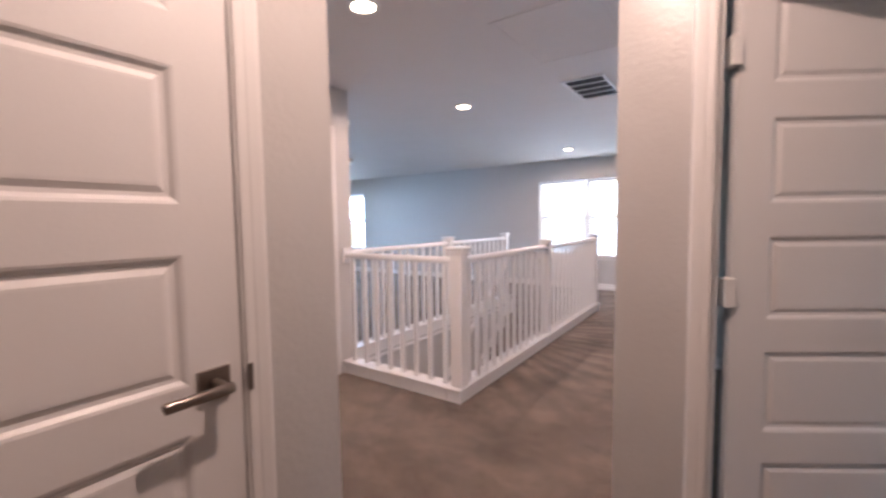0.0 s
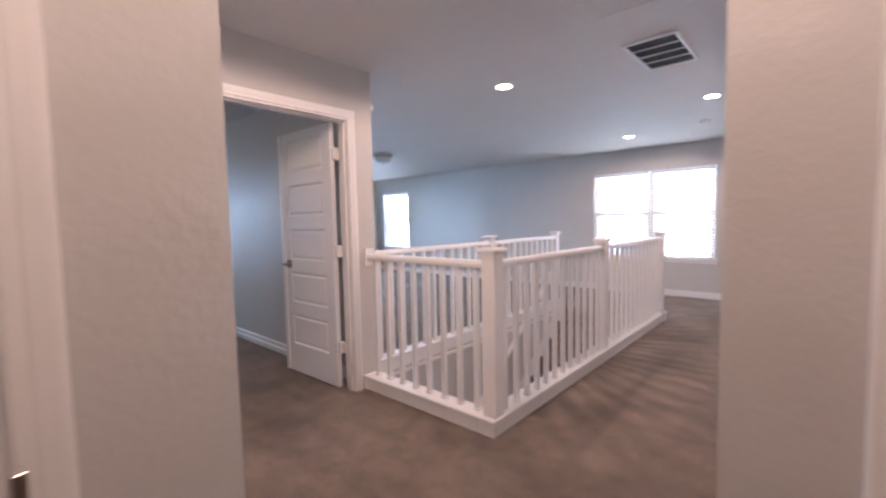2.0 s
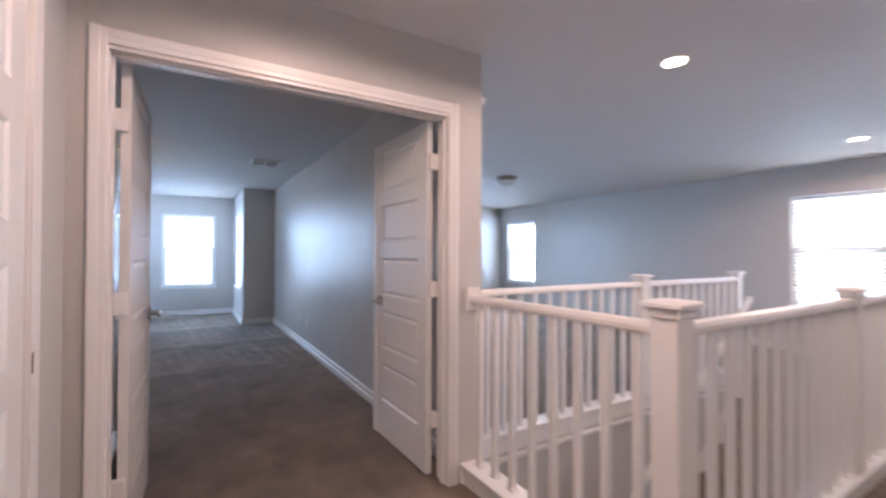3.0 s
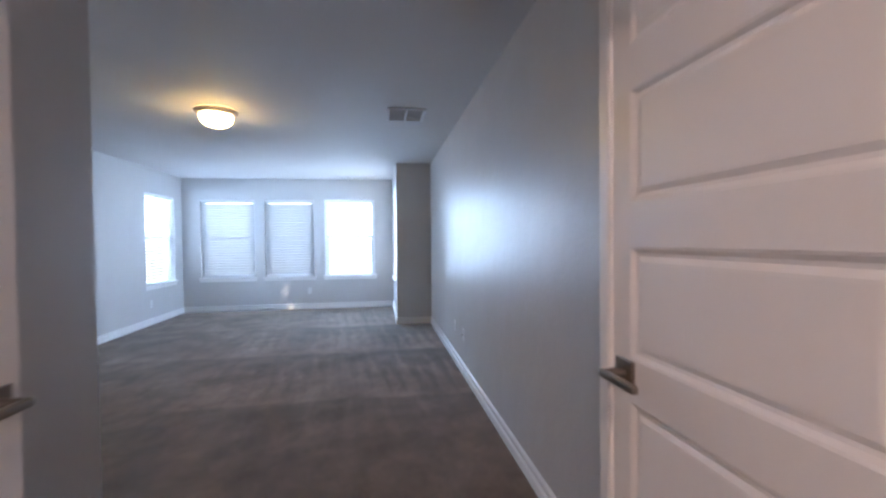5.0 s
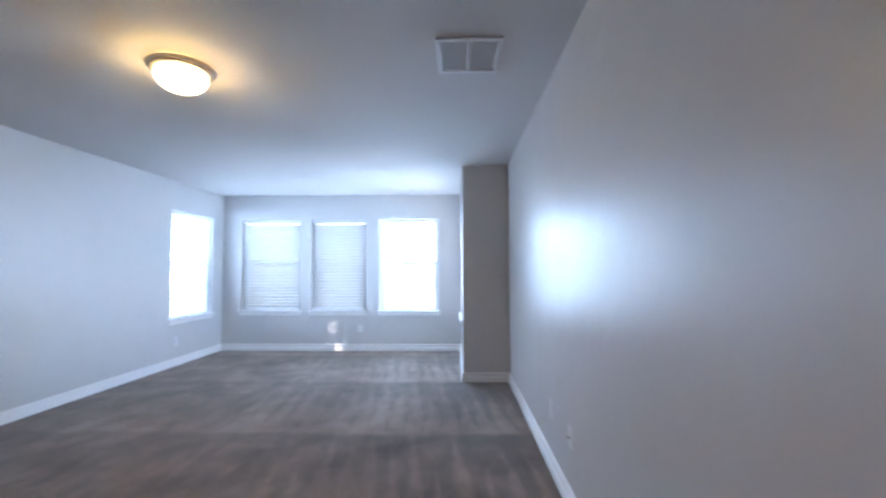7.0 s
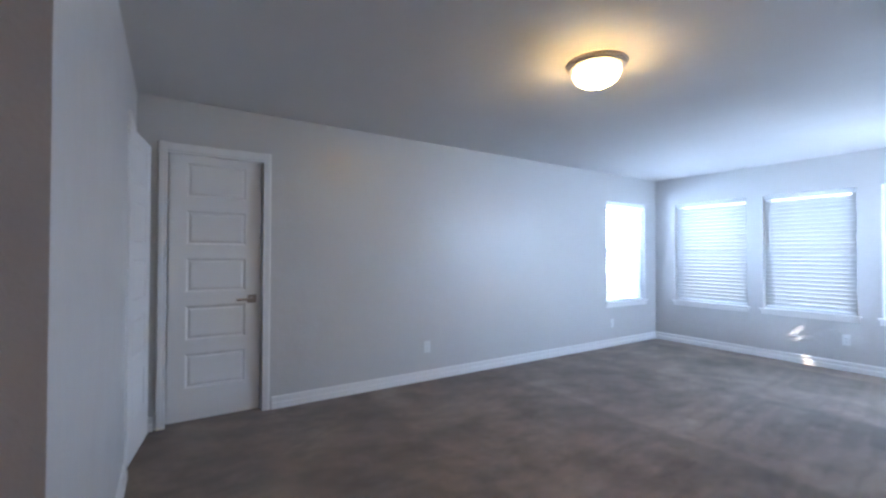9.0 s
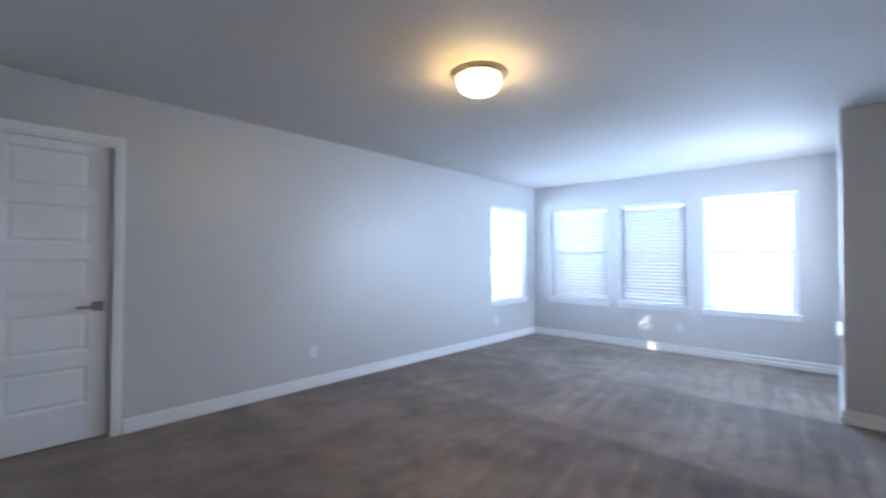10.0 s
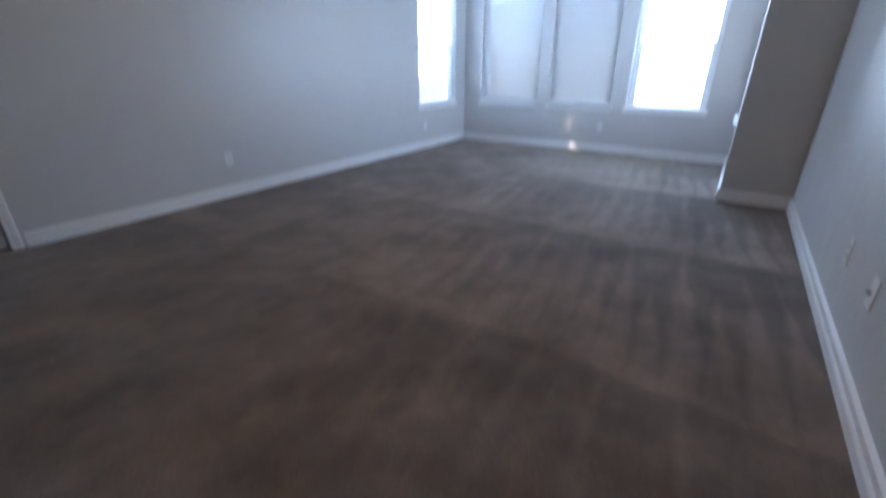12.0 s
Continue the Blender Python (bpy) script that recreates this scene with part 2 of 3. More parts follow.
wall("wall_bedroom_left", "x", -1.80, -1.64, 4.645, 11.474, [(4.945, 5.615, 0, DOOR), (*WIN_LEFT, Z0, Z1)])
wall("wall_bedroom_far", "y", 11.314, 11.474, -1.64, 2.29, [(a, b, Z0, Z1) for a, b in WIN_FAR])
wall("wall_bedroom_jog", "x", 2.13, 2.29, 9.66, 11.314, [(*WIN_JOG, Z0, Z1)])
wall("wall_bedroom_return", "y", 9.516, 9.66, 2.13, 2.745)
wall("wall_loft_windows", "x", 8.16, 8.32, 0.67, 9.90, [(*WIN_LOFT, Z0, Z1), (*WIN_LOFT_END, Z0, Z1)])
wall("wall_loft_far", "y", 9.75, 9.90, 2.745, 8.16, [(*WIN_LOFT_FAR, Z0, Z1)])
wall("wall_start_west", "x", -1.715, -1.6, -1.3, 4.645)
wall("wall_start_south", "y", -1.415, -1.3, -1.715, 1.735)
wall("wall_corner_room_far", "x", 4.42, 4.535, -2.6, 0.67)
wall("wall_corner_room_south", "y", -2.715, -2.6, 1.62, 4.535, [(*WIN_SIDE, Z0, Z1)])
wall("wall_corner_room_west", "x", 1.62, 1.735, -2.6, -1.415)
wall("wall_closet_a", "y", 4.53, 4.645, -2.9, -1.8)
wall("wall_closet_b", "y", 6.2, 6.315, -2.9, -1.8)
wall("wall_closet_c", "x", -3.015, -2.9, 4.53, 6.315)
wall("wall_stairwell_near", "y", 2.04, 2.15, 2.61, 6.35, z0=-2.75, z1=-0.02)
wall("wall_stairwell_far", "y", 3.42, 3.53, 2.61, 8.16, z0=-2.75, z1=-0.02)
wall("wall_stairwell_end", "x", 2.61, 2.725, 2.15, 3.42, z0=-2.75, z1=-0.02)

bm = bmesh.new()
for r in ((-3.0, 8.3, -2.7, 2.04), (-3.0, 2.62, 2.04, 9.6), (6.35, 8.3, 2.04, 9.9), (2.62, 6.35, 3.53, 9.9), (-1.79, 2.28, 9.6, 11.46)):
    box(bm, *r, -0.22, 0.0)
tagged(part("floor", bm, CARPET), "wall-to-wall taupe cut-pile carpet with vacuum marks", "floor", kind="structure")
bm = bmesh.new()
box(bm, 2.61, 8.2, 1.9, 3.6, -2.85, -2.75)
tagged(part("floor_lower", bm, CARPET), "taupe carpet at the foot of the stairs", "floor", kind="structure")
bm = bmesh.new()
box(bm, -3.02, 8.32, -2.72, 9.66, H, H + 0.15)
box(bm, -1.80, 2.29, 9.66, 11.474, H, H + 0.15)
box(bm, 2.29, 8.32, 9.66, 9.90, H, H + 0.15)
tagged(part("ceiling", bm, CEIL), "white textured drywall ceiling", "ceiling", kind="structure")
bm = bmesh.new()
bmesh.ops.create_grid(bm, x_segments=4, y_segments=4, size=900)
bmesh.ops.translate(bm, verts=bm.verts[:], vec=(0, 0, -3.1))
tagged(part("ground", bm, EARTH), "dry lawn around the house", "ground", kind="structure")

BASE = [(0, 0), (0.020, 0), (0.020, 0.044), (0.016, 0.049), (0.005, 0.052), (0.005, 0.062), (0.015, 0.065), (0.0145, 0.092), (0.008, 0.099), (0, 0.102)]


def baseboard(p0, p1, n):
    """Moulded skirting from p0 to p1 on a wall that faces n."""
    bm = bmesh.new()
    prism(bm, BASE, (*p0, 0.0), (*p1, 0.0), (*n, 0), (0, 0, 1))
    tagged(part("baseboard", bm, TRIM), "white moulded baseboard along the carpet", "baseboard", kind="structure")


for p0, p1, n in (
    ((-1.6, 1.35), (-0.20, 1.35), (0, -1)), ((0.73, 1.35), (0.929, 1.35), (0, -1)), ((0.915, 1.35), (0.915, 2.0), (1, 0)), ((0.915, 2.93), (0.915, 3.24), (1, 0)),
    ((1.62, -1.3), (1.62, -0.325), (-1, 0)), ((1.62, 0.595), (1.62, 0.799), (-1, 0)), ((1.62, 0.785), (8.16, 0.785), (0, 1)),
    ((2.60, 3.24), (2.745, 3.24), (0, -1)), ((2.745, 3.56), (2.745, 9.75), (1, 0)), ((8.16, 0.785), (8.16, 9.75), (-1, 0)), ((2.745, 9.75), (8.16, 9.75), (0, -1)),
    ((2.648, 3.355), (2.648, 9.516), (-1, 0)), ((2.116, 9.516), (2.648, 9.516), (0, -1)), ((2.13, 9.516), (2.13, 11.314), (-1, 0)), ((-1.64, 11.314), (2.13, 11.314), (0, -1)),
    ((-1.64, 5.685), (-1.64, 11.314), (1, 0)), ((-1.64, 4.76), (-1.64, 4.875), (1, 0)), ((-0.93, 4.76), (0.899, 4.76), (0, 1)), ((0.885, 3.355), (0.885, 4.774), (1, 0)),
    ((4.42, -2.6), (4.42, 0.67), (-1, 0)), ((1.735, 0.67), (4.42, 0.67), (0, -1)), ((1.735, -2.6), (4.42, -2.6), (0, 1)), ((1.735, -2.6), (1.735, -0.325), (1, 0)),
    ((-1.6, -1.3), (-1.6, 1.35), (1, 0)), ((-1.6, -1.3), (1.62, -1.3), (0, 1)),
):
    baseboard(p0, p1, n)

CASE = [(0, 0), (0, 0.009), (0.004, 0.0105), (0.020, 0.0115), (0.025, 0.0135), (0.044, 0.016), (0.050, 0.016), (0.055, 0.013), (0.057, 0)]


def doorway(name, axis, a0, a1, c0, c1, stop=None, both=True, sides=(True, True)):
    """Jamb lining and moulded casing for an opening a0 to a1 in a wall c0 to c1 thick across the axis."""
    frame_ob = thing(name, "white painted door jamb and moulded casing", "door frame", kind="structure")
    at = (lambda a, c, z: (c, a, z)) if axis == "x" else (lambda a, c, z: (a, c, z))
    along = Vector(at(1, 0, 0))
    across = Vector(at(0, 1, 0))
    j = 0.018

    def lining(nm, p, q, z0, z1):
        bm = bmesh.new()
        lo, hi = at(p, c0 - 0.002, z0), at(q, c1 + 0.002, z1)
        box(bm, lo[0], hi[0], lo[1], hi[1], lo[2], hi[2])
        part(nm, bm, TRIM, frame_ob)

    lining("jamb", a0, a0 + j - 0.012, 0, DOOR)
    lining("jamb", a1 - j + 0.012, a1, 0, DOOR)
    lining("head_jamb", a0 + j - 0.012, a1 - j + 0.012, DOOR - j + 0.006, DOOR)
    if stop:
        s0, s1 = stop
        for nm, p, q, z0, z1 in (("stop", a0 + 0.006, a0 + 0.018, 0, DOOR - 0.012), ("stop", a1 - 0.018, a1 - 0.006, 0, DOOR - 0.012), ("stop", a0 + 0.018, a1 - 0.018, DOOR - 0.024, DOOR - 0.012)):
            bm = bmesh.new()
            lo, hi = at(p, s0, z0), at(q, s1, z1)
            box(bm, lo[0], hi[0], lo[1], hi[1], lo[2], hi[2])
            part(nm, bm, TRIM, frame_ob)
    for c, sign in ((c0, -1), (c1, 1)) if both else ((c1, 1),):
        r = 0.004
        if sides[0]:
            bm = bmesh.new()
            prism(bm, CASE, at(a0 - r + 0.006, c, 0), at(a0 - r + 0.006, c, DOOR + 0.0615), -along, across * sign)
            part("casing", bm, TRIM, frame_ob)
        if sides[1]:
            bm = bmesh.new()
            prism(bm, CASE, at(a1 + r - 0.006, c, 0), at(a1 + r - 0.006, c, DOOR + 0.0615), along, across * sign)
            part("casing", bm, TRIM, frame_ob)
        bm = bmesh.new()
        prism(bm, CASE, at(a0 + 0.002, c, DOOR + 0.004), at(a1 - 0.002, c, DOOR + 0.004), (0, 0, 1), across * sign)
        part("head_casing", bm, TRIM, frame_ob)
    return frame_ob


doorway("door_frame_1", "y", -0.125, 0.655, 1.35, 1.465, (1.395, 1.43))
doorway("door_frame_2", "x", 2.075, 2.855, 0.80, 0.915, (0.835, 0.87))
doorway("door_frame_3", "x", -0.25, 0.52, 1.62, 1.735, (1.655, 1.69))
doorway("door_frame_4", "y", 1.03, 2.525, 3.24, 3.355, (3.275, 3.31))
doorway("door_frame_5", "y", -1.60, -1.0, 4.645, 4.76, None, True, (False, True))
doorway("door_frame_6", "x", 4.945, 5.615, -1.80, -1.64, (-1.76, -1.74))


# ---- doors ----
def ring(bm, a, b):
    n = len(a)
    for i in range(n):
        bm.faces.new((a[i], a[(i + 1) % n], b[(i + 1) % n], b[i]))


def panel_bm(w, h, t):
    """One moulded door panel, w by h, both faces, centred, in a door t thick."""
    bm = bmesh.new()
    steps = [(0.0, 0.0), (0.006, -0.002), (0.014, -0.0085), (0.022, -0.0095), (0.034, -0.004), (0.040, -0.0035)]
    for s in (-1, 1):
        loops = []
        for inset, d in steps:
            x, z, y = w / 2 - inset, h / 2 - inset, s * (t / 2 + d)
            loops.append([bm.verts.new(p) for p in ((-x, y, -z), (x, y, -z), (x, y, z), (-x, y, z))])
        for a, b in zip(loops, loops[1:]):
            ring(bm, a, b)
        bm.faces.new(loops[-1])
    bmesh.ops.recalc_face_normals(bm, faces=bm.faces[:])
    return bm


def lever_set(parent, x, z, t, toward):
    """Square rose and straight lever on both faces, pointing along toward (+1 or -1)."""
    for s in (-1, 1):
        h = thing("door_handle", "", "")
        h.parent = parent
        h.matrix_basis = pose(x, s * t / 2, z)
        part("rose", soft_box(-0.033, 0.033, min(0, s * 0.009), max(0, s * 0.009), -0.033, 0.033, 0.002), NICKEL, h)
        bm = bmesh.new()
        lathe(bm, [(0.013, 0.0), (0.013, 0.036), (0.011, 0.055)], 20)
        bmesh.ops.rotate(bm, verts=bm.verts[:], matrix=Matrix.Rotation(radians(-90 * s), 3, "X"))
        part("neck", bm, NICKEL, h, smooth=True)
        bm = soft_box(-0.016, 0.118, -0.009, 0.009, -0.010, 0.010, 0.006, 3)
        bmesh.ops.scale(bm, vec=(toward, 1, 1), verts=bm.verts[:])
        bmesh.ops.translate(bm, vec=(0, s * 0.056, 0), verts=bm.verts[:])
        bmesh.ops.recalc_face_normals(bm, faces=bm.faces[:])
        part("lever", bm, NICKEL, h, smooth=True)


def door(name, w, m, label, handle=True, hinges=0, lever=0.945, astragal=0):
    """A five-panel door leaf, hinge edge at the origin, drawn along +x; hinges: side (+1 or -1 in y) of the jamb, 0 for a shut door."""
    d = thing(name, label, "door", m, kind="structure")
    t, h, z0 = 0.035, 2.026, 0.012
    stile, top, bottom, rail = 0.108, 0.063, 0.24, 0.10
    ph = (h - top - bottom - 4 * rail) / 5
    pw = w - 2 * stile
    zs = [z0 + bottom + i * (ph + rail) for i in range(5)]
    bm = bmesh.new()
    box(bm, 0, stile, -t / 2, t / 2, z0, z0 + h)
    box(bm, w - stile, w, -t / 2, t / 2, z0, z0 + h)
    edges = [z0] + [v for z in zs for v in (z, z + ph)] + [z0 + h]
    for a, b in zip(edges[::2], edges[1::2]):
        box(bm, stile, w - stile, -t / 2, t / 2, a, b)
    bmesh.ops.remove_doubles(bm, verts=bm.verts[:], dist=1e-5)
    part("leaf_frame", bm, DOORP, d)
    me = mesh_of("panel", panel_bm(pw, ph, t), DOORP)
    for z in zs:
        again("panel", me, d, pose(w / 2, 0, z + ph / 2))
    if handle:
        lever_set(d, w - (0.095 if astragal else 0.062), lever, t, -1)
    if astragal:
        bm = bmesh.new()
        lip = [(-0.040, 0.0), (-0.038, 0.007), (-0.030, 0.011), (0.006, 0.011), (0.013, 0.007), (0.015, 0.0)]
        prism(bm, lip, (w, astragal * t / 2, z0), (w, astragal * t / 2, z0 + h), (1, 0, 0), (0, astragal, 0))
        part("astragal", bm, TRIM, d, "white moulded astragal strip along the meeting edge")
    for z in (0.325, 1.07, 1.805) if hinges else ():
        bm = soft_box(-0.030, 0.003, *sorted((-hinges * t * 0.3, hinges * (t / 2 + 0.019))), z - 0.045, z + 0.045, 0.002, 1)
        part("hinge", bm, TRIM, d, "painted-over white hinge")
    return d


def turned(x, y, dx, dy):
    return pose(x, y, 0, 0, 0, math.degrees(math.atan2(dy, dx)))


door("door_1", 0.755, turned(-0.108, 1.375, 1, 0), "closed white five-panel interior door with lever handle", lever=0.972)
door("door_2", 0.755, turned(0.890, 2.848, 0, -1), "closed white five-panel interior door beside bedroom entry", lever=1.0)
door("door_3", 0.72, turned(1.755, 0.476, 0.403, -0.638), "white five-panel door standing ajar into a dim room", hinges=-1)
door("door_4", 0.745, turned(2.484, 3.388, -0.012, 0.755), "white five-panel double door leaf with astragal, opened into bedroom", hinges=-1, astragal=1)
door("door_5", 0.745, turned(1.074, 3.388, 0.022, 0.79), "white five-panel double door leaf opened into bedroom", hinges=1)
door("door_6", 0.635, turned(-1.70, 4.962, 0, 1), "closed white five-panel closet door in bedroom wall", lever=0.915)
door("door_7", 0.552, turned(-1.022, 4.748, -0.545, 0.085), "white five-panel door slightly ajar by the bedroom corner", handle=False)
for x, y, rot in ((0.657, 1.3375, 0), (0.9265, 2.86, 90)):
    bm = soft_box(-0.0065, 0.0065, -0.0015, 0.0015, -0.03, 0.03, 0.001, 1)
    tagged(part("strike_plate", bm, NICKEL), "dark metal strike plate lipped over a door jamb", "strike plate").matrix_basis = pose(x, y, 0.968, 0, 0, rot)


# ---- windows ----
def window(name, axis, a0, a1, c_in, c_out, watts, mullion=False):
    """A white vinyl single-hung window set at the outer side of its opening; the room is towards c_in."""
    w = thing(name, "white vinyl single-hung window with bright daylight behind", "window", kind="structure")
    s = 1 if c_in > c_out else -1
    at = (lambda a, c, z: (c, a, z)) if axis == "x" else (lambda a, c, z: (a, c, z))

    def bar(nm, p, q, d0, d1, z0, z1, mat=VINYL, r=0.003):
        lo, hi = at(p, c_out + s * d0, z0), at(q, c_out + s * d1, z1)
        xs, ys = sorted((lo[0], hi[0])), sorted((lo[1], hi[1]))
        return part(nm, soft_box(*xs, *ys, z0, z1, r, 1), mat, w)

    f = 0.038
    bar("frame", a0, a0 + f, 0.03, 0.085, Z0, Z1)
    bar("frame", a1 - f, a1, 0.03, 0.085, Z0, Z1)
    bar("frame", a0 + f, a1 - f, 0.03, 0.085, Z1 - f, Z1)
    bar("frame", a0 + f, a1 - f, 0.03, 0.085, Z0, Z0 + f)
    spans = [(a0 + f, a1 - f)]
    if mullion:
        mid = (a0 + a1) / 2
        bar("mullion", mid - 0.045, mid + 0.045, 0.03, 0.09, Z0 + f, Z1 - f)
        spans = [(a0 + f, mid - 0.045), (mid + 0.045, a1 - f)]
    zm = (Z0 + Z1) / 2 + 0.02
    for p, q in spans:
        bar("meeting_rail", p, q, 0.034, 0.075, zm - 0.032, zm + 0.032)
        for z0, z1, d, e in ((Z0 + f, zm - 0.032, 0.056, 0.046), (zm + 0.032, Z1 - f, 0.04, 0.022)):
            bar("sash_stile", p, p + e, d - 0.012, d + 0.012, z0, z1)
            bar("sash_stile", q - e, q, d - 0.012, d + 0.012, z0, z1)
            bm = bmesh.new()
            lo, hi = at(p + e, c_out + s * (d - 0.002), z0), at(q - e, c_out + s * (d + 0.002), z1)
            box(bm, *sorted((lo[0], hi[0])), *sorted((lo[1], hi[1])), z0, z1)
            pane = part("pane", bm, GLASS, w)
            pane.visible_shadow = False
    depth = abs(c_in - c_out)
    bar("sill", a0 - 0.035, a1 + 0.035, depth + 0.001, depth + 0.035, Z0 - 0.018, Z0 + 0.006, TRIM, 0.004)
    bar("stool", a0 + 0.002, a1 - 0.002, 0.086, depth + 0.001, Z0 + 0.001, Z0 + 0.006, TRIM, 0.001)
    bar("apron", a0 - 0.02, a1 + 0.02, depth + 0.0005, depth + 0.014, Z0 - 0.072, Z0 - 0.018, TRIM, 0.004)
    mid = at((a0 + a1) / 2, c_out + s * 0.012, (Z0 + Z1) / 2)
    n = Vector(at(0, s, 0))
    size = (a1 - a0 + 0.10, Z1 - Z0 + 0.50)
    daylight(mid, n, *size, watts)
    return w


def blind(axis, a0, a1, c, s, tilt, label, zlow=Z0 + 0.012, stagger=0.004, shut=(0.0, 0.0)):
    """A lowered horizontal blind across a0 to a1 at depth c; s: the room's side; tilt: the slats' angle."""
    b = thing("window_blind", label, "blind", group="window blinds")
    turn = Matrix.Rotation(radians(90 if axis == "x" else 0), 4, "Z")
    w = a1 - a0 - 0.024
    mid = ((a0 + a1) / 2)
    b.matrix_basis = (Matrix.Translation((c, mid, 0)) if axis == "x" else Matrix.Translation((mid, c, 0))) @ turn
    # in the blind's own axes x runs along the slats and the room lies towards +-y
    side = -s if axis == "x" else s
    part("headrail", soft_box(-w / 2 - 0.006, w / 2 + 0.006, -0.028, 0.028, Z1 - 0.055, Z1 - 0.004, 0.003, 1), BLIND, b)
    part("bottom_rail", soft_box(-w / 2, w / 2, -0.024, 0.024, zlow, zlow + 0.018, 0.004, 1), BLIND, b)
    bm = bmesh.new()
    pts = [(-0.0255, 0.0), (-0.013, 0.0022), (0.0, 0.0030), (0.013, 0.0022), (0.0255, 0.0)]
    outline = pts + [(y, z - 0.0022) for y, z in reversed(pts)]
    prism(bm, outline, (-w / 2, 0, 0), (w / 2, 0, 0), (0, 1, 0), (0, 0, 1))
    me = mesh_of("slat", bm, BLIND)
    z = zlow + 0.055
    rng = random.Random(round(abs(a0) * 1000))
    while z < Z1 - 0.058:
        slip = 0.045 if shut[0] < z < shut[1] else rng.uniform(-stagger, stagger)
        again("slat", me, b, Matrix.Translation((slip, 0, z)) @ Matrix.Rotation(radians(side * (tilt + rng.uniform(-1.0, 1.0))), 4, "X"))
        z += 0.0485
    for x in (-w / 2 + 0.12, w / 2 - 0.12):
        for y in (-0.032, 0.032):
            bm = bmesh.new()
            box(bm, x - 0.001, x + 0.001, y - 0.001, y + 0.001, zlow + 0.01, Z1 - 0.05)
            part("ladder_cord", bm, CORD, b)
    bm = bmesh.new()
    lathe(bm, [(0.004, Z1 - 0.75), (0.005, Z1 - 0.7), (0.003, Z1 - 0.06)], 8)
    bmesh.ops.translate(bm, verts=bm.verts[:], vec=(-w / 2 + 0.06, side * 0.034, 0))
    part("tilt_wand", bm, PLASTIC, b)
    return b


WATTS = 17.0
for k, (a, b_) in enumerate(WIN_FAR):
    window(f"window_{k + 1}", "y", a, b_, 11.314, 11.474, WATTS * (0.03, 0.02, 0.45)[k])
window("window_4", "x", *WIN_LEFT, -1.64, -1.80, WATTS * 1.0)
window("window_5", "x", *WIN_JOG, 2.13, 2.29, WATTS * 1.0)
window("window_6", "x", *WIN_LOFT, 8.16, 8.32, WATTS * 0.6, True)
window("window_7", "x", *WIN_LOFT_END, 8.16, 8.32, WATTS * 1.0)
# unseen window, added for the blue daylight that falls on the loft wall
window("window_9", "y", *WIN_LOFT_FAR, 9.75, 9.90, WATTS * 0.9, True)
# unseen window, assumed from the dim blue light behind the ajar door
window("window_8", "y", *WIN_SIDE, -2.6, -2.715, WATTS * 0.05)
blind("y", *WIN_FAR[0], 11.352, -1, 59, "lowered white horizontal blind with tilted slats glowing in daylight")
blind("y", *WIN_FAR[1], 11.352, -1, 61, "lowered white horizontal blind with tilted slats, cords hanging")
blind("x", *WIN_LEFT, -1.678, 1, 20, "lowered white blind with slats nearly open")
# end gap and shifted slats are set to cut the far wall's sun patch
blind("x", WIN_JOG[0], WIN_JOG[1] - 0.043, 2.168, -1, 20, "lowered white blind with half-open slats beside the jog", stagger=0.022, shut=(1.60, 1.70))
mid = (WIN_LOFT[0] + WIN_LOFT[1]) / 2
blind("x", WIN_LOFT[0], mid - 0.01, 8.198, -1, 24, "lowered white blind over one half of a twin window")
blind("x", mid + 0.01, WIN_LOFT[1], 8.198, -1, 24, "lowered white blind over one half of a twin window")
blind("x", *WIN_LOFT_END, 8.198, -1, 4, "lowered white blind on the loft's small window")


# ---- stairwell railings ----
CAPZ = 1.105
RAIL = [(-0.026, 0.0), (-0.030, 0.010), (-0.030, 0.026), (-0.022, 0.040), (-0.008, 0.046), (0.008, 0.046), (0.022, 0.040), (0.030, 0.026), (0.030, 0.010), (0.026, 0.0)]
CURB = 0.105


def newel(parent, x, y, half, z0, z1):
    post = part("newel", soft_box(x - half, x + half, y - half, y + half, z0, z1 - 0.05, 0.004, 1), TRIM, parent)
    c = half + 0.016
    part("newel_neck", soft_box(x - half - 0.008, x + half + 0.008, y - half - 0.008, y + half + 0.008, z1 - 0.062, z1 - 0.03, 0.006, 2), TRIM, post)
    bm = bmesh.new()
    loops = []
    for r, z in ((c, z1 - 0.03), (c + 0.006, z1 - 0.024), (c + 0.006, z1 - 0.012), (c - 0.004, z1 - 0.004), (c * 0.5, z1)):
        loops.append([bm.verts.new(p) for p in ((x - r, y - r, z), (x + r, y - r, z), (x + r, y + r, z), (x - r, y + r, z))])
    for a, b in zip(loops, loops[1:]):
        ring(bm, a, b)
    bm.faces.new(loops[0][::-1])
    bm.faces.new(loops[-1])
    part("newel_cap", bm, TRIM, post)
    return post


BAL = mesh_of("baluster", soft_box(-0.0165, 0.0165, -0.0165, 0.0165, 0, 1.0 - CURB - 0.0, 0.003, 1), TRIM)
SHOE = mesh_of("baluster_shoe", soft_box(-0.023, 0.023, -0.023, 0.023, 0, 0.016, 0.004, 1), TRIM)


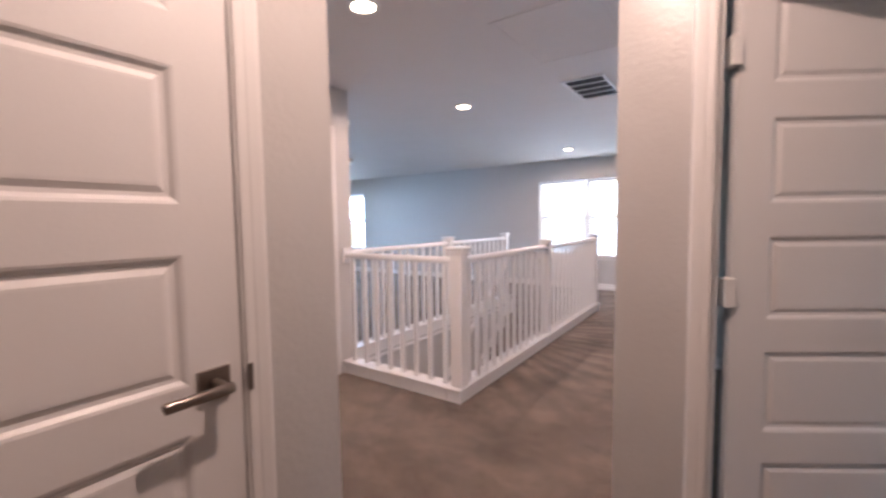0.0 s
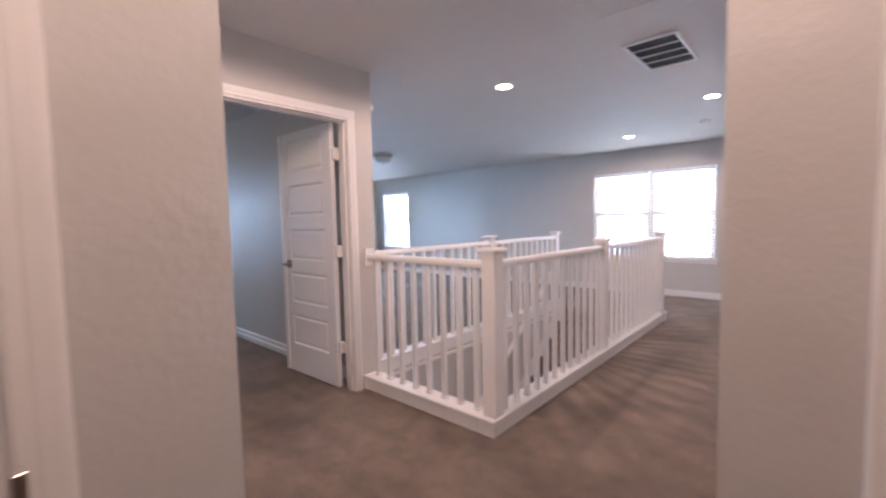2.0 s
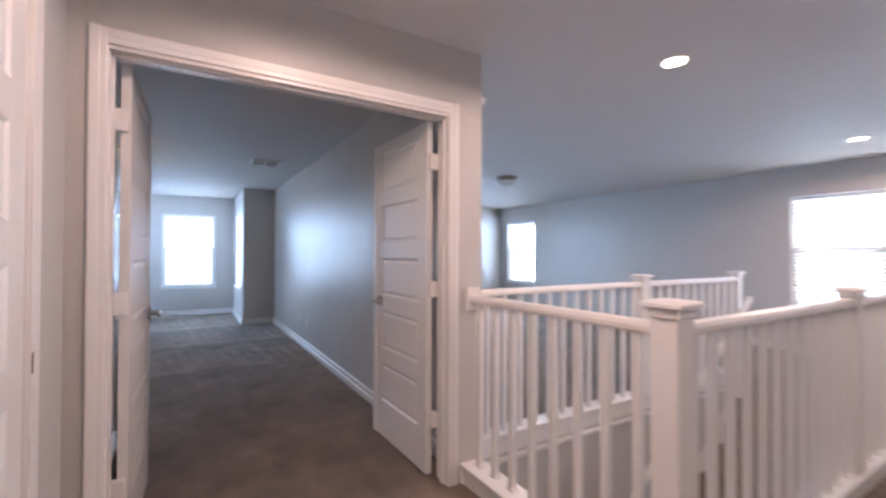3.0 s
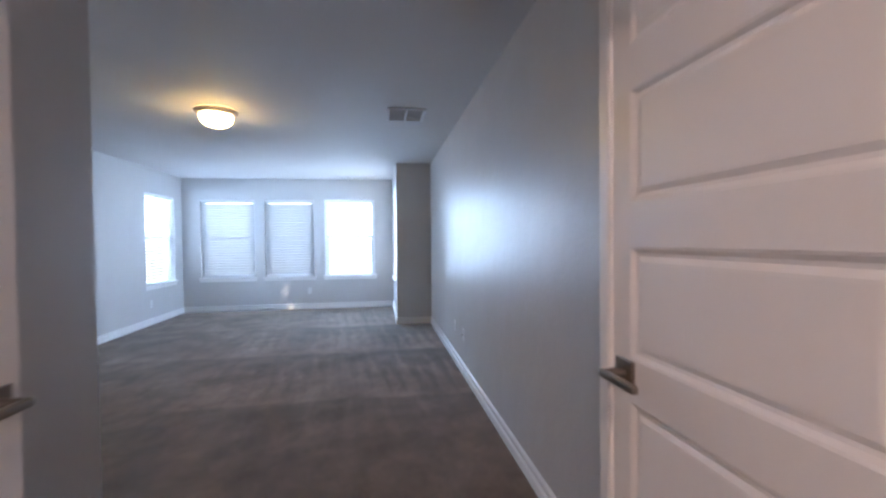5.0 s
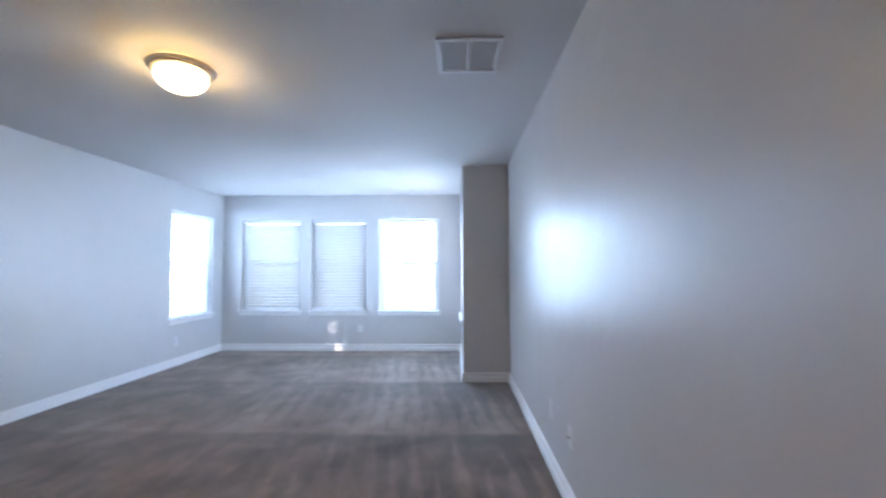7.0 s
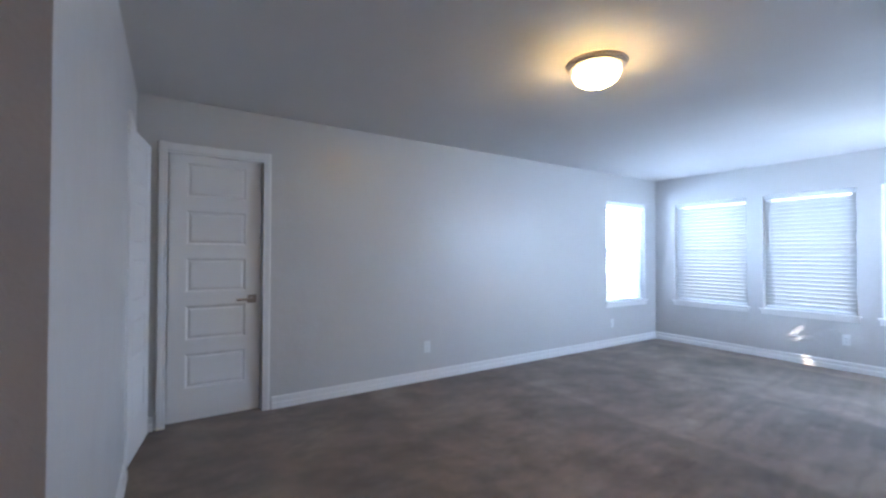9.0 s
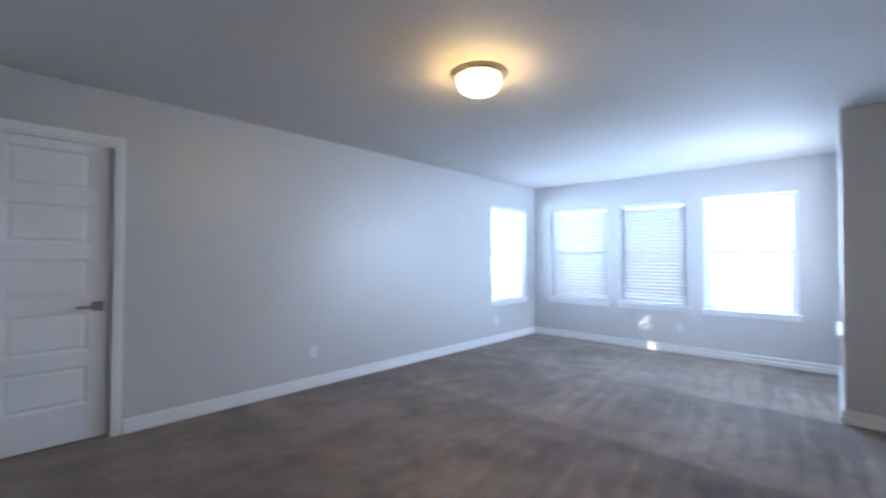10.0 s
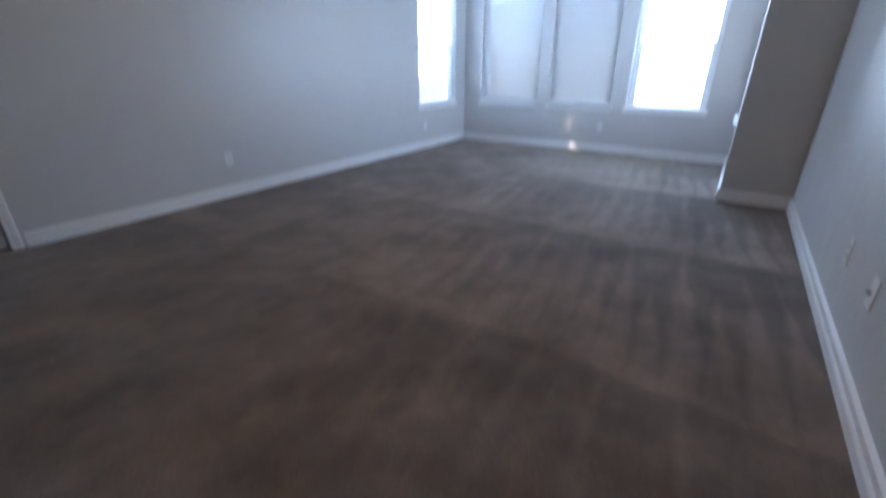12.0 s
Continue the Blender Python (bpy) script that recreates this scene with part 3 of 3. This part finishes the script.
def rail_run(parent, p0, p1, spacing=0.135, z=1.0):
    """A moulded handrail from p0 to p1 with square balusters on the curb."""
    d = (Vector(p1) - Vector(p0))
    n = Vector((-d.y, d.x)).normalized()
    bm = bmesh.new()
    prism(bm, RAIL, (*p0, z - 0.002), (*p1, z - 0.002), (n.x, n.y, 0), (0, 0, 1))
    part("handrail", bm, TRIM, parent)
    count = max(1, round(d.length / spacing))
    for i in range(count):
        q = Vector(p0) + d * ((i + 0.5) / count)
        b = again("baluster", BAL, parent, pose(q.x, q.y, CURB))
        again("baluster_shoe", SHOE, b, Matrix())


def curb(parent, x0, x1, y0, y1, out):
    """A boxed curb with a nosed cap; out: the overhang at (x0, x1, y0, y1)."""
    part("curb", soft_box(x0, x1, y0, y1, -0.0195, CURB - 0.022, 0.002, 1), TRIM, parent)
    e = [0.012 if o else 0.0 for o in out]
    part("curb_cap", soft_box(x0 - e[0], x1 + e[1], y0 - e[2], y1 + e[3], CURB - 0.022, CURB, 0.005, 2), TRIM, parent)


cx, ny, fy = 2.680, 2.080, 3.475
r1 = thing("railing", "white painted railing with square balusters meeting the bedroom wall", "railing", group="stairwell railings")
curb(r1, 2.61, 2.725, 2.153, 3.24, (1, 1, 0, 0))
rail_run(r1, (cx, ny + 0.055), (cx, 3.228))
part("rosette", soft_box(cx - 0.045, cx + 0.045, 3.224, 3.2395, 0.955, 1.085, 0.004, 2), TRIM, r1)
r2 = thing("railing", "long white painted railing with square balusters and newel posts", "railing", group="stairwell railings")
curb(r2, 2.61, 6.347, 2.035, 2.15, (1, 1, 1, 1))
newel(r2, cx, ny, 0.048, CURB, 1.125)
newel(r2, 4.38, ny, 0.041, CURB, CAPZ)
newel(r2, 6.25, ny, 0.041, CURB, CAPZ)
rail_run(r2, (cx + 0.055, ny), (4.338, ny))
rail_run(r2, (4.422, ny), (6.208, ny))
r3 = thing("railing", "white painted railing along the far side of the stairwell", "railing", group="stairwell railings")
curb(r3, 2.747, 6.347, 3.42, 3.53, (0, 1, 1, 1))
newel(r3, 4.62, fy, 0.045, CURB, CAPZ)
newel(r3, 6.25, fy, 0.041, CURB, CAPZ)
rail_run(r3, (2.757, fy), (4.574, fy))
rail_run(r3, (4.666, fy), (6.208, fy))
part("moulding", soft_box(2.747, 6.35, 3.405, 3.4195, -0.075, -0.045, 0.004, 1), TRIM, r3)
part("rosette", soft_box(2.7455, 2.757, fy - 0.045, fy + 0.045, 0.955, 1.085, 0.004, 2), TRIM, r3)

stairs = thing("staircase", "straight carpeted stair going down behind the railing", "stairs")
RISE, RUN = 0.192, 0.25
for i in range(13):
    x1 = 6.35 - i * RUN
    part("tread", soft_box(x1 - RUN - 0.02, x1 - 0.001, 2.152, 3.418, -RISE * (i + 1) - 0.2, -RISE * (i + 1), 0.012, 2), CARPET, stairs)
for y0, y1 in ((2.152, 2.166), (3.404, 3.418)):
    bm = bmesh.new()
    sl = RISE / RUN
    outline = [(6.35, -0.30), (6.35, 0.0), (6.2, 0.0), (3.05, -3.15 * sl), (3.05, -3.15 * sl - 0.36)]
    prism(bm, outline, (0, y0, 0), (0, y1, 0), (1, 0, 0), (0, 0, 1))
    part("skirt_board", bm, TRIM, stairs)
bm = bmesh.new()
prism(bm, [(a, b) for a, b in RAIL], (6.27, 3.36, 0.80), (3.15, 3.36, 0.80 - 3.12 * RISE / RUN), (0, 1, 0), (0, 0, 1))
hr = thing("stair_handrail", "white sloping handrail on brackets down the stairwell wall", "handrail")
part("handrail", bm, TRIM, hr)
for x in (6.15, 5.05, 3.95):
    z = 0.80 - (6.27 - x) * RISE / RUN
    bm = bmesh.new()
    box(bm, x - 0.008, x + 0.008, 3.352, 3.4195, z - 0.05, z - 0.034)
    box(bm, x - 0.008, x + 0.008, 3.352, 3.368, z - 0.036, z + 0.004)
    part("bracket", bm, NICKEL, hr)


# ---- ceiling fixtures ----
def recessed(x, y, watts):
    c = thing("recessed_light", "lit white recessed ceiling downlight", "ceiling light", pose(x, y, H), "recessed downlights")
    bm = bmesh.new()
    lathe(bm, [(0.062, -0.001), (0.088, -0.001), (0.088, -0.005), (0.080, -0.008), (0.068, -0.006), (0.062, -0.003)], 40)
    part("trim_ring", bm, PLASTIC, c, smooth=True)
    bm = bmesh.new()
    lathe(bm, [(0.061, -0.0015), (0.061, -0.0045), (0.02, -0.006)], 40)
    part("lens", bm, LENS, c)
    data = bpy.data.lights.new("downlight", "SPOT")
    data.shadow_soft_size, data.energy, data.color, data.spot_size, data.spot_blend = 0.03, watts, WARM, radians(170), 0.25
    new("downlight", data).matrix_world = pose(x, y, H - 0.02)


CAN = 9.2
for x, y in ((1.80, 2.09), (3.775, 2.70), (5.46, 1.44), (6.97, 2.70), (0.75, 0.68)):
    recessed(x, y, CAN * (0.82 if x < 1 else 0.85 if x < 2 else 1.0 if x < 5 else 0.7))


def flush_lamp(x, y, glass, label, group=""):
    c = thing("ceiling_lamp", label, "ceiling lamp", pose(x, y, H - 0.026) @ Matrix.Scale(0.95, 4), group)
    bm = bmesh.new()
    lathe(bm, [(0.142, 0.014), (0.180, 0.014), (0.187, 0.005), (0.183, -0.007), (0.170, -0.012), (0.170, -0.020), (0.158, -0.028), (0.142, -0.030)], 56)
    part("pan", bm, BRONZE, c, "brushed bronze rim", True)
    bm = bmesh.new()
    lathe(bm, [(0.128, 0.026), (0.134, -0.016), (0.141, -0.048)] + [(0.141 * math.cos(a), -0.05 - 0.088 * math.sin(a)) for a in np.linspace(0.06, 1.45, 12)], 56)
    part("glass_bowl", bm, glass, c, "frosted glass bowl", True)
    bm = bmesh.new()
    lathe(bm, [(0.012, -0.134), (0.013, -0.140), (0.007, -0.146), (0.009, -0.152), (0.002, -0.158)], 16)
    part("finial", bm, BRONZE, c, smooth=True)


flush_lamp(0.475, 7.08, DOME, "lit flush ceiling lamp with warm frosted glass bowl")
flush_lamp(5.38, 6.2, DOME_OFF, "unlit flush ceiling lamp with dark rim in the loft")


def vent(name, x0, x1, y0, y1, bars, backing, label, across="x", cols=1, lip=0.03, slats=None, tilt=35):
    v = thing(name, label, "air vent", pose((x0 + x1) / 2, (y0 + y1) / 2, H))
    w, d = (x1 - x0) / 2, (y1 - y0) / 2
    bm = bmesh.new()
    box(bm, -w + lip, w - lip, -d + lip, d - lip, -0.003, -0.001)
    part("backing", bm, backing, v)
    for nm, r in (("frame", (-w, w, -d, -d + lip)), ("frame", (-w, w, d - lip, d)), ("frame", (-w, -w + lip, -d + lip, d - lip)), ("frame", (w - lip, w, -d + lip, d - lip))):
        part(nm, soft_box(*r, -0.014, -0.001, 0.003, 1), VENTM, v)
    for i in range(1, cols):
        x = -w + 2 * w * i / cols
        part("divider", soft_box(x - 0.01, x + 0.01, -d + lip, d - lip, -0.013, -0.003, 0.002, 1), VENTM, v)
    for i in range(bars):
        if across == "y":
            p = -w + lip + (2 * w - 2 * lip) * (i + 1) / (bars + 1)
            s = part("slat", soft_box(-slats, slats, -d + lip, d - lip, -0.0015, 0.0015, 0.0005, 1), VENTM, v)
            s.matrix_basis = pose(p, 0, -0.0085, 0, tilt, 0)
        else:
            p = -d + lip + (2 * d - 2 * lip) * (i + 1) / (bars + 1)
            s = part("slat", soft_box(-w + lip, w - lip, -slats, slats, -0.0015, 0.0015, 0.0005, 1), VENTM, v)
            s.matrix_basis = pose(0, p, -0.0085, tilt, 0, 0)
    return v


# the flat near-black backing stands in for the dark depth behind the return grille
vent("return_vent", 3.61, 4.235, 1.325, 1.665, 3, DARK, "white return air grille with dark filter openings", lip=0.022, slats=0.007, tilt=10, across="y")
vent("supply_vent", 1.955, 2.305, 6.84, 7.215, 14, VENTM, "white two-section ceiling supply register", cols=2, lip=0.028, slats=0.0098, tilt=16)

hatch = thing("attic_hatch", "white attic access panel with trim set in ceiling", "attic hatch", pose(2.75, 1.35, H))
for r in ((-0.40, -0.365, -0.31, 0.31), (0.365, 0.40, -0.31, 0.31), (-0.365, 0.365, -0.31, -0.275), (-0.365, 0.365, 0.275, 0.31)):
    part("trim", soft_box(*r, -0.006, -0.001, 0.002, 1), CEIL, hatch)
part("hatch_panel", soft_box(-0.362, 0.362, -0.272, 0.272, -0.003, -0.001, 0.001, 1), CEIL, hatch)


def detector(x, y, m=None):
    d = thing("smoke_detector", "round white smoke detector", "smoke detector", m or pose(x, y, H), "smoke detectors")
    bm = bmesh.new()
    lathe(bm, [(0.058, -0.001), (0.06, -0.012), (0.056, -0.026), (0.045, -0.034), (0.02, -0.036)], 32)
    part("body", bm, PLASTIC, d, smooth=True)
    bm = bmesh.new()
    lathe(bm, [(0.012, -0.036), (0.012, -0.039), (0.008, -0.040)], 16)
    part("button", bm, PLASTIC, d)


detector(6.62, 1.70)
detector(1.80, 4.20)
chime = thing("wall_sensor", "small white sensor high on the loft wall", "sensor", pose(2.7455, 3.275, 2.17))
part("body", soft_box(0.0, 0.03, -0.03, 0.03, -0.022, 0.022, 0.006, 2), PLASTIC, chime)


# ---- outlets ----
def outlet(x, y, z, turn, label="white duplex outlet plate on the wall", cable=False):
    """A cover plate whose face looks along +y before the turn."""
    o = thing("outlet", label, "outlet", pose(x, y, z, 0, 0, turn), "wall outlets")
    part("plate", soft_box(-0.036, 0.036, 0.0006, 0.006, -0.058, 0.058, 0.003, 2), PLASTIC, o)
    if cable:
        bm = bmesh.new()
        lathe(bm, [(0.006, 0.0), (0.006, 0.012), (0.003, 0.014)], 12)
        bmesh.ops.rotate(bm, verts=bm.verts[:], matrix=Matrix.Rotation(radians(-90), 3, "X"))
        bmesh.ops.translate(bm, verts=bm.verts[:], vec=(0, 0.006, 0))
        part("coax_jack", bm, NICKEL, o)
        return
    for s in (-1, 1):
        sock = part("socket", soft_box(-0.017, 0.017, 0.006, 0.0085, s * 0.02 - 0.014, s * 0.02 + 0.014, 0.003, 2), PLASTIC, o)
        for dx in (-0.006, 0.006):
            bm = bmesh.new()
            box(bm, dx - 0.001, dx + 0.001, 0.0085, 0.0088, s * 0.02 - 0.003, s * 0.02 + 0.006)
            part("slot", bm, SLOT, sock)


outlet(-1.64, 7.18, 0.34, -90)
outlet(-1.64, 10.22, 0.32, -90)
outlet(0.56, 11.314, 0.34, 180)
outlet(2.648, 7.45, 0.37, 90)
outlet(2.648, 7.0, 0.37, 90, "white cable jack plate on the wall", True)
